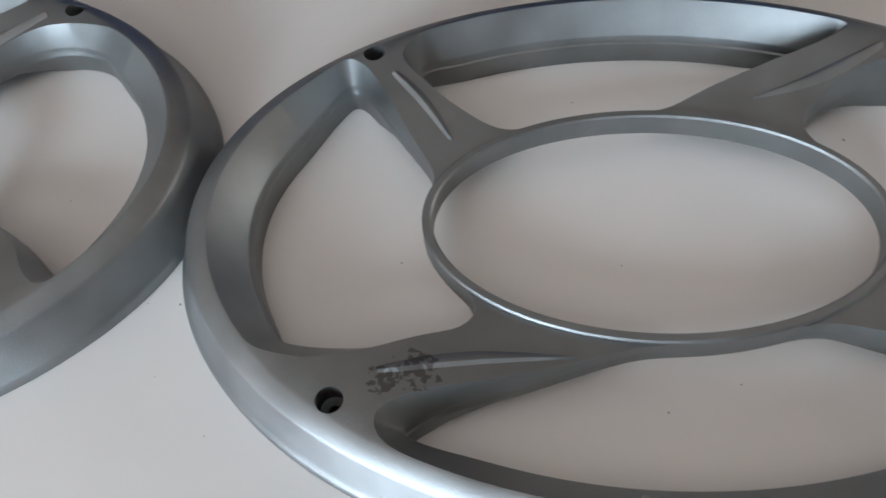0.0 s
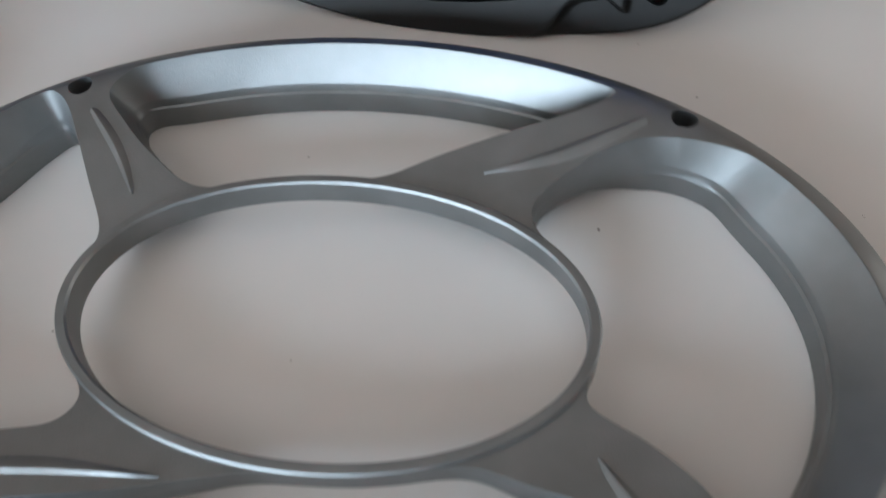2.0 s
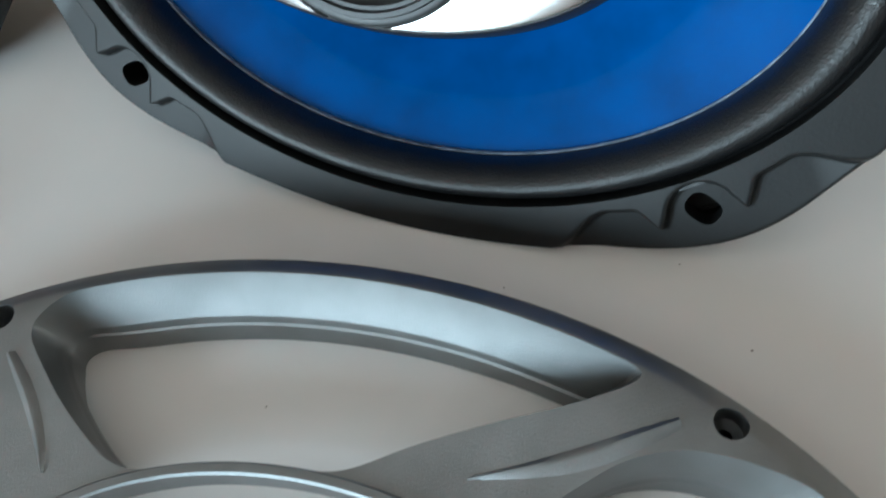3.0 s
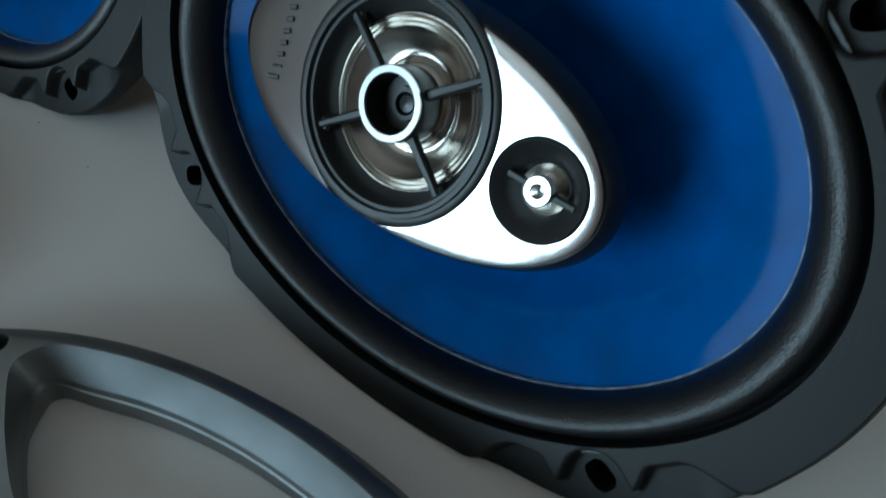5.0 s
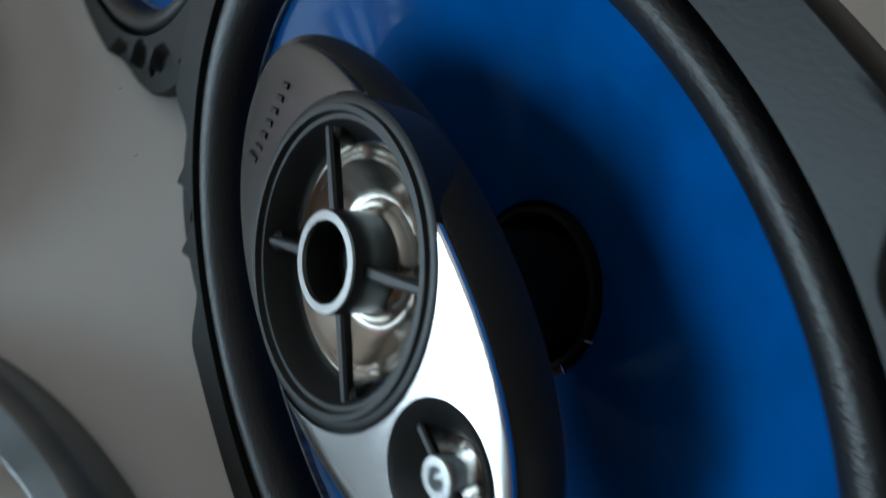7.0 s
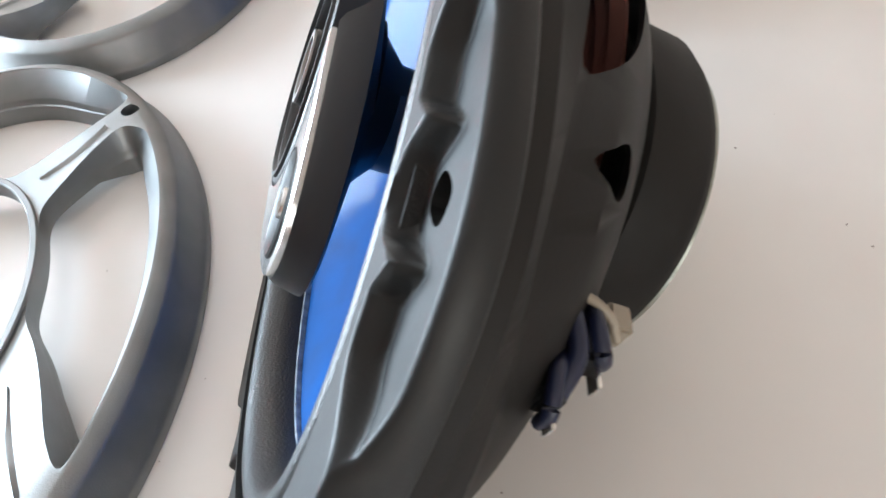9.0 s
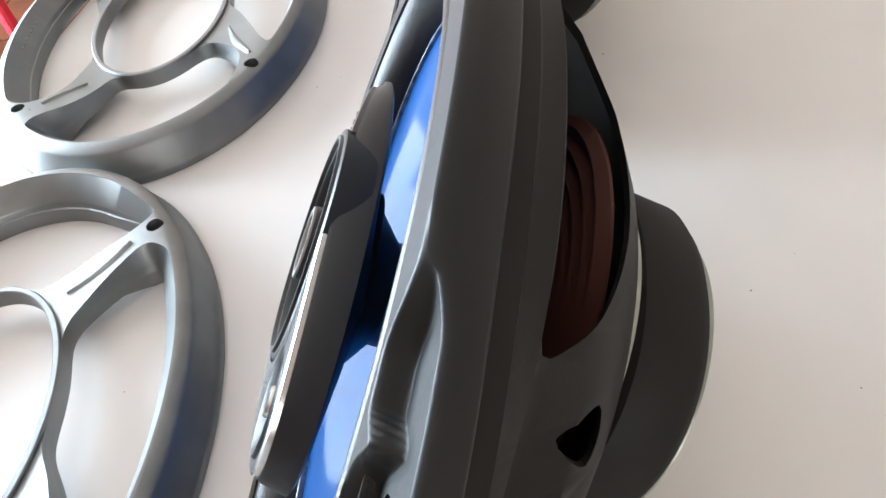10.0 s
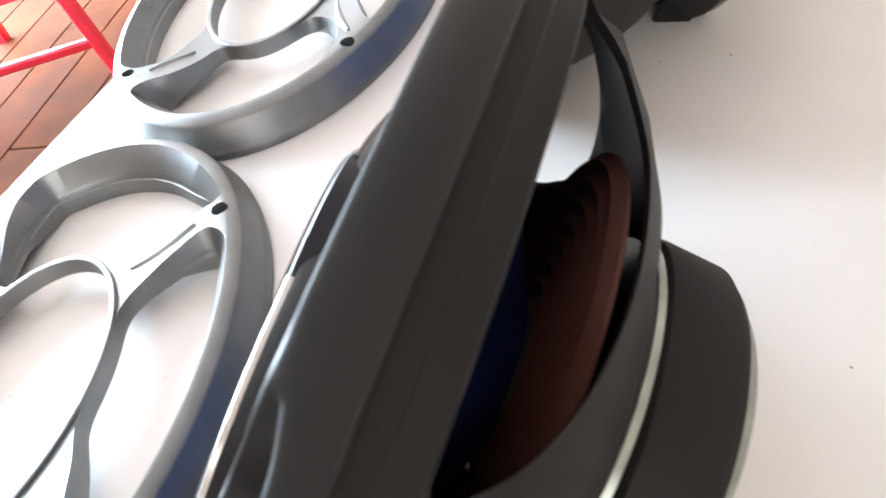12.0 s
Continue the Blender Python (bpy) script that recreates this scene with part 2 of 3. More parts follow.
# ---- the table ----
TABLE_TURN = -10.2
TABLE = Matrix.Translation((-0.22, -0.0685, 0)) @ pose(0, 0, 0, 0, 0, TABLE_TURN)
table = tagged(new("table"), "white laminate table with a straight edge", "table")
table.matrix_world = TABLE
part("tabletop", block(-0.75, 1.05, 0, 0.85, -0.028, 0, 0.0015), M_TABLE, table)
leg = block(-0.025, 0.025, -0.025, 0.025, FLOOR_Z, -0.028, 0.004)
leg_ob = part("leg", leg, M_EDGE, table)
leg_ob.location = (-0.69, 0.06, 0)
for x, y in ((0.99, 0.06), (-0.69, 0.79), (0.99, 0.79)):
    o = new("leg", leg_ob.data)
    o.parent, o.location = table, (x, y, 0)


# ---- grille ----
LIP, FOOT, RING = (0.1225, 0.0805), (0.1343, 0.0908), (0.0635, 0.0378)


def crown(r):
    """Height of the grille's upper face: r is 0 at the centre ring and 1 at the lip."""
    k = min(max(r, 0), 1)
    return 0.0125 + 0.0065 * (3 * k * k - 2 * k ** 3)


# each opening: where its edge leaves and meets the lip, the spoke edges (mm), and the stretch of ring
OPENINGS = {
    "top": ((124, 57), ((55, 60.5), (37, 53), (20, 45)), (84, 128), ((-46, 31.5), (-59, 41), (-74, 57))),
    "right": ((38.5, -33), ((97, -49.5, 8), (90, -43, 4), (85, -33), (75, -25)), (-24, 43), ((43, 33), (48, 40.5), (62, 50.5), (73, 54), (85, 53))),
    "bottom": ((-52, -121), ((-71, -65.5, 7), (-73, -58, 7), (-62, -51.5, 5), (-35, -45, 3)), (-96, -52), ((50, -33, 3), (62, -34, 4.5), (74, -40.5, 6), (79.5, -53, 6.5))),
    "left": ((212, 147), ((-90, 57.5), (-83, 53), (-74, 39.5)), (158, 224), ((-50, -35.5), (-62, -38), (-75, -43, 4.5), (-90, -45.5, 8))),
}


def opening_cutter(spec):
    (l0, l1), edge_a, (r0, r1), edge_b = spec
    pts, slope = [], []
    for k in range(25):
        t = radians(l0 + (l1 - l0) * k / 24)
        pts.append(Vector((LIP[0] * math.cos(t), LIP[1] * math.sin(t), 0)))
        slope.append((0.0080 + 0.0024 * abs(math.cos(t)) ** 6) * (1 if 0 < k < 24 else 0.7))
    for x, y, *wide in edge_a:
        pts.append(Vector((x / 1000, y / 1000, 0)))
        slope.append(wide[0] / 1000 if wide else 0.0026)
    for k in range(16):
        t = radians(r0 + (r1 - r0) * k / 15)
        pts.append(Vector(((RING[0] + 0.0002) * math.cos(t), (RING[1] + 0.0002) * math.sin(t), 0)))
        slope.append(0.0003)
    for x, y, *wide in edge_b:
        pts.append(Vector((x / 1000, y / 1000, 0)))
        slope.append(wide[0] / 1000 if wide else 0.0026)
    fine = resample([Vector((p.x, p.y, s)) for p, s in zip(pts, slope)], 90)
    for _ in range(2):
        fine = [(fine[i - 1] + 2 * p + fine[(i + 1) % 90]) / 4 for i, p in enumerate(fine)]
    fine = spline(fine, 6)
    fine = resample(fine, 200)
    n = len(fine)
    for _ in range(14):
        fine = [Vector((p.x, p.y, (fine[i - 1].z + 2 * p.z + fine[(i + 1) % n].z) / 4)) for i, p in enumerate(fine)]
    top = [Vector((p.x, p.y, 0)) for p in fine]
    area = sum(a.x * b.y - b.x * a.y for a, b in zip(top, top[1:] + top[:1]))
    low = []
    for i, p in enumerate(top):
        d = (top[(i + 1) % n] - top[i - 1]).normalized()
        inward = Vector((-d.y, d.x, 0)) * (1 if area > 0 else -1)
        low.append(p + inward * fine[i].z)
    for _ in range(16):
        low = [(low[i - 1] + 2 * p + low[(i + 1) % n]) / 4 for i, p in enumerate(low)]

    def at(z, k):
        return [(a.x + (b.x - a.x) * k, a.y + (b.y - a.y) * k, z) for a, b in zip(top, low)]
    return loft([at(-0.003, 1.0), at(0.0066, 1.0), at(0.0074, 0.985), at(0.0078, 0.91), at(0.0100, 0.88), at(0.0106, 0.85), at(0.0187, 0.0), at(0.024, -0.05)])


def grille(worn):
    root = tagged(new("speaker_grille"), "oval silver-grey painted speaker grille lying on the table", "speaker grille", "two matching grilles")
    n = 200
    loops = []
    for k in range(10):
        r = k / 9
        a, b = RING[0] - 0.0020 + (LIP[0] - RING[0] + 0.0020) * r, RING[1] - 0.0020 + (LIP[1] - RING[1] + 0.0020) * r
        loops.append(oval(a, b, crown(r) + (0.0 if k else -0.0003), n))
    loops += [oval(LIP[0] + 0.0012, LIP[1] + 0.0010, 0.0187, n), oval(LIP[0] + 0.0056, LIP[1] + 0.0046, 0.0168, n), oval(LIP[0] + 0.0066, LIP[1] + 0.0055, 0.0156, n), oval(LIP[0] + 0.0098, LIP[1] + 0.0085, 0.0056, n),
              oval(FOOT[0] - 0.0006, FOOT[1] - 0.0006, 0.0040, n), oval(*FOOT, 0.0032, n), oval(*FOOT, 0.0002, n), oval(0.108, 0.069, 0.0002, n), oval(0.095, 0.058, 0.0050, n), oval(RING[0] - 0.0004, RING[1] - 0.0008, 0.0050, n)]
    cutters = []
    for x, y in HOLES:
        cutters.append(turned([(0.0034, 0.024), (0.0034, 0.012), (0.0017, 0.0105), (0.0017, -0.002)], 32, x, y, cap=(True, True)))
    first = loft(loops, close=True)
    for spec in OPENINGS.values():
        first = carve(first, [opening_cutter(spec)], True)
    part("body", carve(first, cutters), worn, root)
    for x, y in HOLES:
        part("screw_well", turned([(0.0035, 0.0150), (0.0035, 0.0095), (0.0021, 0.0092), (0.0020, 0.0060), (0.0035, 0.0058)], 28, x, y), M_RUBBER, root, "dark grey stepped seat of a screw hole")
        # black disc across the through hole paints the shade in its depth
        part("screw_hole", turned([(0.0021, 0.0064), (0.0, 0.0062)], 20, x, y), M_DARK, root, "black disc standing in for the shade inside a screw hole")
    inner, outer = (RING[0] - 0.0024, RING[1] - 0.0024), (RING[0] + 0.0004, RING[1] + 0.0004)
    part("centre_ring", loft([oval(*inner, 0.0062, n), oval(*inner, 0.0132, n), oval(inner[0] + 0.0005, inner[1] + 0.0005, 0.0138, n), oval(outer[0] - 0.0005, outer[1] - 0.0005, 0.0138, n), oval(*outer, 0.0133, n), oval(*outer, 0.0062, n)], close=True), worn, root)
    for (x0, y0, x1, y1, w) in RIDGES:
        part("ridge", ridge(x0, y0, x1, y1, w), worn, root)
    # moulded mark inside the lower edge as small bars
    for k in range(7):
        x = -0.0116 + 0.0043 * k
        y = -(LIP[1] - 0.0040) * math.sqrt(1 - (x / LIP[0]) ** 2)
        part("moulded_mark", bar((x, y, 0.0143), (x + 0.0018, y, 0.0143), 0.0016, 0.0008), worn, root)
    return root


HOLES = ((-0.0825, -0.056), (0.0825, -0.056), (-0.0815, 0.0585), (0.0815, 0.0600))
RIDGES = ((-0.0745, 0.0505, -0.0565, 0.0275, 0.0024), (0.072, 0.0585, 0.0330, 0.0420, 0.0026), (-0.072, -0.0478, -0.024, -0.0420, 0.0024), (0.0815, -0.0445, 0.064, -0.0275, 0.0024))


def ridge(x0, y0, x1, y1, w):
    """A tapering raised crease along a spoke."""
    loops = []
    for k in range(13):
        t = k / 12
        x, y = x0 + (x1 - x0) * t, y0 + (y1 - y0) * t
        d = Vector((x1 - x0, y1 - y0, 0)).normalized()
        side = Vector((-d.y, d.x, 0))
        bow = side * 0.0014 * math.sin(math.pi * t)
        rr = (math.hypot(x / LIP[0], y / LIP[1]) - 0.5) / 0.5
        z = crown(rr) - 0.0004
        s = w * (0.15 + math.sin(math.pi * min(1, t * 0.9 + 0.1)) ** 0.7)
        o = Vector((x, y, z)) + bow
        loops.append([o - side * s, o - side * 0.15 * s + Vector((0, 0, 0.0015)), o + side * 0.15 * s + Vector((0, 0, 0.0014)), o + side * s, o - Vector((0, 0, 0.001))])
    return loft(loops)


grille_a = grille(M_GRILLE)
grille_a.matrix_world = pose(0, -0.001, 0)
grille_b = copy_thing(grille_a, pose(-0.2633, 0.016, 0, 0, 0, 3.4))
for piece in grille_b.children:
    if piece.name.startswith(("body", "ridge")):
        piece.material_slots[0].link, piece.material_slots[0].material = "OBJECT", M_GRILLE_B


# ---- loudspeaker ----
TABS = ((-0.0795, -0.0585), (0.0775, -0.0595), (0.0775, 0.0585), (-0.0795, 0.0585))
RIM_A, RIM_B, RIM_P = 0.1165, 0.0815, 2.12


def rim_outline(z, n, grow=0.0, ears=1.0):
    """The outer edge of the rim: an oval with an ear at each screw tab."""
    out = []
    for x, y, _ in oval(RIM_A + grow, RIM_B + grow, 0, n, power=RIM_P):
        push = 0.0
        for tx, ty in TABS:
            d = math.hypot(x - tx * 1.06, y - ty * 1.06)
            push += 0.0072 * ears * math.exp(-((d / 0.029) ** 2))
        k = 1 + push / math.hypot(x, y)
        out.append((x * k, y * k, z))
    return out


def smooth_step(v):
    v = min(1, max(0, v))
    return v * v * (3 - 2 * v)


def ledge_line(w):
    """How far out the raised face of the rim reaches beside a screw tab, against the hole; w: metres along the rim."""
    if w < 0.0072:
        return -math.sqrt(max(0.0, 0.0076 ** 2 - w * w))
    if w < 0.0096:
        return -0.0024 + 0.0044 * (w - 0.0072) / 0.0024
    if w < 0.0145:
        return 0.0020 - 0.0060 * smooth_step((w - 0.0096) / 0.0049)
    return -0.0040 - 0.0004 * smooth_step((w - 0.0145) / 0.01) + 0.0110 * smooth_step((w - 0.020) / 0.018)


FACE_Z, LEDGE_Z = 0.0019, -0.0030


def flange():
    """The mounting rim: a flat raised face that swerves in round each screw hole in two prongs, and a lower ledge outside it."""
    n, loops, m = 1080, [], 44

    def height(x, y):
        low = 0.0
        for tx, ty in TABS:
            out = Vector((tx / RIM_A ** 2, ty / RIM_B ** 2)).normalized()
            off = Vector((x - tx, y - ty))
            u, v = off.x * -out.y + off.y * out.x, off.dot(out)
            if abs(u) < 0.046:
                g = v + u * u / 0.16
                low = max(low, smooth_step((g - ledge_line(abs(u))) / 0.0024 + 0.5) * smooth_step((0.046 - abs(u)) / 0.022))
        return FACE_Z + (LEDGE_Z - FACE_Z) * low
    for k in range(m + 1):
        r = k / m
        loop = []
        for p, q in zip(oval(0.1035, 0.0725, 0, n), rim_outline(0, n)):
            x, y = p[0] + (q[0] - p[0]) * r, p[1] + (q[1] - p[1]) * r
            z = height(x, y) if k else FACE_Z
            loop.append((x, y, z - (0.0005 if k == m else 0)))
        loops.append(loop)
    edge = [(p[0], p[1], q[2] - 0.0008) for p, q in zip(rim_outline(0, n, 0.0005), loops[-1])]
    loops += [edge, rim_outline(-0.0088, n, 0.0006), rim_outline(-0.0095, n, 0.0001), oval(0.1035, 0.0725, -0.0095, n)]
    holes = []
    for x, y in TABS:
        side = 1 if x * y > 0 else -1
        turn = Matrix.Rotation(radians(25 * side), 2)
        long_hole = [Vector((x, y)) + turn @ Vector((u * 1.3, v)) for u, v, _ in oval(0.0033, 0.0033, 0, 32, power=2.8)]
        holes.append(loft([[(p.x, p.y, 0.01) for p in long_hole], [(p.x, p.y, -0.03) for p in long_hole]]))
    return carve(loft(loops, close=True), holes)


def basket():
    """The pressed frame behind the rim: stepped skirt, ribs and vent openings down to the magnet plate."""
    n, th = 200, 0.0022

    def ring(k, z, inset=0.0):
        tuck = smooth_step((k - 0.022) / 0.028) * smooth_step((0.28 - k) / 0.14)
        first = rim_outline(z, n, -0.0012 - inset, max(0, 1 - 28 * k) - 1.15 * tuck)
        last = oval(0.0445 - inset, 0.0445 - inset, z, n)
        return [(p[0] + (q[0] - p[0]) * k, p[1] + (q[1] - p[1]) * k, z) for p, q in zip(first, last)]
    prof = [(0.0, -0.0094), (0.0, -0.0098), (0.007, -0.0100), (0.010, -0.0140), (0.019, -0.0143), (0.024, -0.0147), (0.036, -0.0196), (0.052, -0.0200), (0.14, -0.0242), (0.30, -0.0328), (0.52, -0.0430), (0.74, -0.0502), (0.88, -0.0526), (0.95, -0.0536), (0.975, -0.0546), (1.0, -0.0552)]
    loops = [ring(k, z) for k, z in prof] + [ring(k, z, th) for k, z in reversed(prof[1:])] + [ring(0, -0.0094, th)]
    cutters = []
    for sy in (1, -1):
        low = [(-0.050, -0.0212), (-0.047, -0.0204), (-0.030, -0.0202), (0.0, -0.0201), (0.030, -0.0202), (0.046, -0.0204), (0.0495, -0.0212), (0.047, -0.0258), (0.037, -0.0345), (0.020, -0.0415), (-0.004, -0.0446), (-0.028, -0.0415), (-0.044, -0.0310)]
        out = resample(spline([Vector((x, y, 0)) for x, y in low], 6), 90)
        cutters.append(loft([[(p.x, sy * 0.03, p.y) for p in out], [(p.x * 1.03, sy * 0.12, p.y) for p in out]]))
    end = resample(spline([Vector(v) for v in ((0.034, 0.004, 0), (0, 0.006, 0), (-0.034, 0.004, 0), (-0.026, -0.010, 0), (0, -0.017, 0), (0.026, -0.010, 0))], 6), 48)
    cutters.append(loft([[(-x, p.x * 0.8 * (1 + 2.5 * (x - 0.04)), -0.0292 + p.y) for p in end] for x in (0.04, 0.13)]))
    for sy in (1, -1):
        tri = resample(spline([Vector(v) for v in ((0, 0.006, 0), (0.003, 0.002, 0), (0.005, -0.004, 0), (0, -0.006, 0), (-0.005, -0.004, 0), (-0.003, 0.002, 0))], 5), 24)
        d = Vector((0.72, sy * 0.69, 0))
        side = Vector((-d.y, d.x, 0))
        base = Vector((0.0505, sy * 0.0500, -0.0352))
        cutters.append(loft([[base + d * o + side * p.x + Vector((0, 0, p.y)) for p in tri] for o in (-0.02, 0.03)]))
    for x, y in TABS:
        cutters.append(loft([oval(0.0050, 0.0046, -0.004, 32, x, y), oval(0.0050, 0.0046, -0.0138, 32, x, y)]))
    return carve(loft(loops, close=True), cutters)


CONE_A, CONE_B, CONE_Z = 0.0918, 0.0636, -0.0095


def surround():
    """The half-round foam roll between cone and rim."""
    loops = []
    for k in range(25):
        t = k / 24
        a, b = CONE_A - 0.001 + (0.1062 - CONE_A + 0.001) * t, CONE_B - 0.001 + (0.0748 - CONE_B + 0.001) * t
        u = min(1, t / 0.76)
        roll = math.sqrt(max(0, 1 - (2 * u - 1) ** 2))
        z = CONE_Z + 0.0008 + (0.0045 + 0.0) * u + 0.0078 * roll
        if t > 0.76:
            z += 0.0040 * smooth_step((t - 0.78) / 0.16)
        loops.append(oval(a, b, z, 160))
    loops += [oval(0.1060, 0.0746, -0.0075, 160), oval(CONE_A - 0.001, CONE_B - 0.001, CONE_Z - 0.002, 160)]
    return loft(loops, close=True)


def cone_shell(top=0.0, thick=0.0006):
    loops = []
    for k in range(17):
        t = k / 16
        loops.append(oval(CONE_A + 0.0012 + (0.018 - CONE_A) * t, CONE_B + 0.0012 + (0.018 - CONE_B) * t, CONE_Z - top - 0.0275 * t ** 1.12, 144))
    back = [[(x, y, z - thick) for x, y, z in loop] for loop in reversed(loops)]
    return loft(loops + back, close=True)


PANEL = (-0.0072, -0.001, 0.0588, 0.0287)  # centre and half sizes of the bridge's face
BIG, SMALL = (-0.0078, 0.0005), (0.0362, -0.0002)


def face_z(x):
    """The bridge's face is bowed a little along its length."""
    return 0.0105 - (1.5 if x < 0.002 else 0.6) * (x - 0.002) ** 2


def bridge(root):
    cx, cy, a, b = PANEL
    n = 120

    def bowed(loop, dz=0.0):
        return [(x, y, face_z(x) + dz) for x, y, _ in loop]
    hood_body = loft([bowed(oval(a - 0.001, b - 0.001, 0, n, cx, cy), -0.0012), bowed(oval(a + 0.0004, b + 0.0004, 0, n, cx, cy), -0.001), bowed(oval(a + 0.0012, b + 0.0012, 0, n, cx, cy), -0.0022),
                                         oval(a + 0.0024, b + 0.0028, 0.0024, n, cx, cy), oval(a + 0.0026, b + 0.0030, 0.0012, n, cx, cy), oval(a + 0.001, b + 0.0014, 0.0004, n, cx, cy), oval(0.022, 0.018, -0.004, n), oval(0.0135, 0.0135, -0.010, n), oval(0.0125, 0.0125, -0.041, n)])
    wells = [loft([oval(0.0280, 0.0280, 0.03, 72, *BIG), oval(0.0280, 0.0280, -0.0035, 72, *BIG)]), loft([oval(0.0118, 0.0118, 0.03, 48, *SMALL), oval(0.0118, 0.0118, 0.004, 48, *SMALL)])]
    hood = part("tweeter_housing", carve(hood_body, wells), M_BLACK, root, "matt black tweeter housing on a centre post")
    # the aluminium face, cut by the round tweeter into two plates
    rings = [bowed(oval(max(a * r, 1e-4), max(b * r, 1e-4), 0, n, cx, cy), 0.0005 - (0.0003 if r == 1 else 0)) for r in (0.02, 0.15, 0.3, 0.45, 0.6, 0.75, 0.88, 0.985, 1.0)]
    base = [bowed(oval(max(a * r, 1e-4), max(b * r, 1e-4), 0, n, cx, cy), -0.0016) for r in (1.0, 0.5, 0.02)]
    gaps = [loft([oval(0.0308, 0.0308, 0.03, 72, *BIG), oval(0.0308, 0.0308, -0.01, 72, *BIG)]), loft([oval(0.0124, 0.0124, 0.03, 48, *SMALL), oval(0.0124, 0.0124, -0.01, 48, *SMALL)])]
    plate = carve(loft(rings + base), gaps)
    halves = plate, plate.copy()
    # left half: the dark reflection is put into its colour
    part("name_plate", carve(halves[0], [block(BIG[0], 0.1, -0.05, 0.05, -0.02, 0.04, 0)]), M_NAME, root, "satin metal plate with a raised mark, coloured dark for the room it reflects")
    part("face_plate", carve(halves[1], [block(-0.1, BIG[0], -0.05, 0.05, -0.02, 0.04, 0)]), M_ALU, root, "polished brushed aluminium face plate")
    # round midrange tweeter
    zb = face_z(BIG[0])
    big = part("tweeter", turned([(0.0303, zb - 0.002), (0.0303, zb + 0.0002), (0.0297, zb + 0.0006), (0.0286, zb + 0.0006), (0.0283, zb + 0.0014), (0.0272, zb + 0.0014), (0.0267, zb + 0.0003), (0.0258, zb + 0.0003), (0.0252, zb - 0.0006), (0.0246, zb - 0.003), (0.0226, zb - 0.0062), (0.0226, zb - 0.008), (0.0303, zb - 0.008)], 80, *BIG, close=True), M_BLACK, root, "round tweeter with a black rim")
    ripples = [(0.0224, zb - 0.0062)]
    for k in range(6):
        r = 0.0222 - 0.0006 * k
        ripples.append((r, zb - 0.0066 + (0.0007 if k % 2 else 0.0)))
    ripples += [(0.0180, zb - 0.0070), (0.0168, zb - 0.0078), (0.0154, zb - 0.0088), (0.0140, zb - 0.0097), (0.0128, zb - 0.0103), (0.0120, zb - 0.0102), (0.0114, zb - 0.0092), (0.0106, zb - 0.0082), (0.0094, zb - 0.0076), (0.0, zb - 0.0074)]
    part("diaphragm", turned(ripples, 72, *BIG), M_DOME, big, "rippled grey metal diaphragm")
    hub = turned([(0.0096, zb - 0.012), (0.0096, zb + 0.0008), (0.0092, zb + 0.0014), (0.0078, zb + 0.0014), (0.0074, zb + 0.0006), (0.0072, zb - 0.006), (0.0045, zb - 0.0064), (0.0042, zb - 0.0052), (0.0030, zb - 0.0052), (0.0026, zb - 0.0075), (0.0, zb - 0.0078), (0.0, zb - 0.012)], 56, *BIG)
    part("phase_plug", hub, M_BLACK, big)
    part("plug_ring", turned([(0.0094, zb + 0.0009), (0.0093, zb + 0.0017), (0.0077, zb + 0.0017), (0.0075, zb + 0.0009)], 56, *BIG, close=True), M_RING, big, "satin machined ring")
    part("plug_tip", turned([(0.0027, zb - 0.0068), (0.0022, zb - 0.0058), (0.0, zb - 0.0054)], 24, *BIG), M_MARK, big)
    for deg in (37, 143, 217, 323):
        d = Vector((math.cos(radians(deg)), math.sin(radians(deg)), 0))
        o = Vector((*BIG, zb - 0.0018))
        part("arm", bar(o + d * 0.0085, o + d * 0.0255, 0.0027, 0.0024, taper=0.75), M_BLACK, big)
        part("arm_foot", turned([(0.0026, zb - 0.006), (0.0022, zb - 0.0022), (0.0014, zb - 0.0014), (0.0, zb - 0.0013)], 16, BIG[0] + d.x * 0.0245, BIG[1] + d.y * 0.0245), M_BLACK, big)
    # small tweeter
    zs = face_z(SMALL[0])
    small = part("super_tweeter", turned([(0.0123, zs - 0.002), (0.0123, zs + 0.0003), (0.0118, zs + 0.0008), (0.0110, zs + 0.0004), (0.0082, zs - 0.0024), (0.0064, zs - 0.0042), (0.0064, zs - 0.006), (0.0123, zs - 0.006)], 60, *SMALL, close=True), M_BLACK, root, "small round tweeter with a black rim")
    part("diaphragm", turned([(0.0064, zs - 0.0044), (0.0060, zs - 0.0036), (0.0054, zs - 0.0044), (0.0035, zs - 0.0058), (0.0, zs - 0.006)], 40, *SMALL), M_DOME, small, "small shiny metal diaphragm")
    part("phase_plug", turned([(0.0036, zs - 0.006), (0.0036, zs + 0.0004), (0.0033, zs + 0.0008), (0.0019, zs + 0.0008), (0.0017, zs - 0.0030), (0.0, zs - 0.0032)], 40, *SMALL), M_ALU, small, "bright metal plug with a hollow centre")
    for s in (1, -1):
        o = Vector((*SMALL, zs - 0.0012))
        part("arm", bar(o + Vector((s * 0.0032, 0, 0)), o + Vector((s * 0.0090, 0, -0.0004)), 0.0017, 0.0016), M_BLACK, small)
    # raised mark as plain bars
    for k in range(7):
        y = -0.0108 + 0.0033 * k
        x = -0.0494
        high = 0.0030 if k in (0, 1) else 0.0022
        lean = 0.0005
        part("raised_mark", bar((x - high * (0.75 if k == 0 else 0.5), y - lean, face_z(x) + 0.0007), (x + high * 0.5, y + lean, face_z(x) + 0.0007), 0.0013 if k != 1 else 0.0007, 0.0009), M_MARK, root)
    return hood


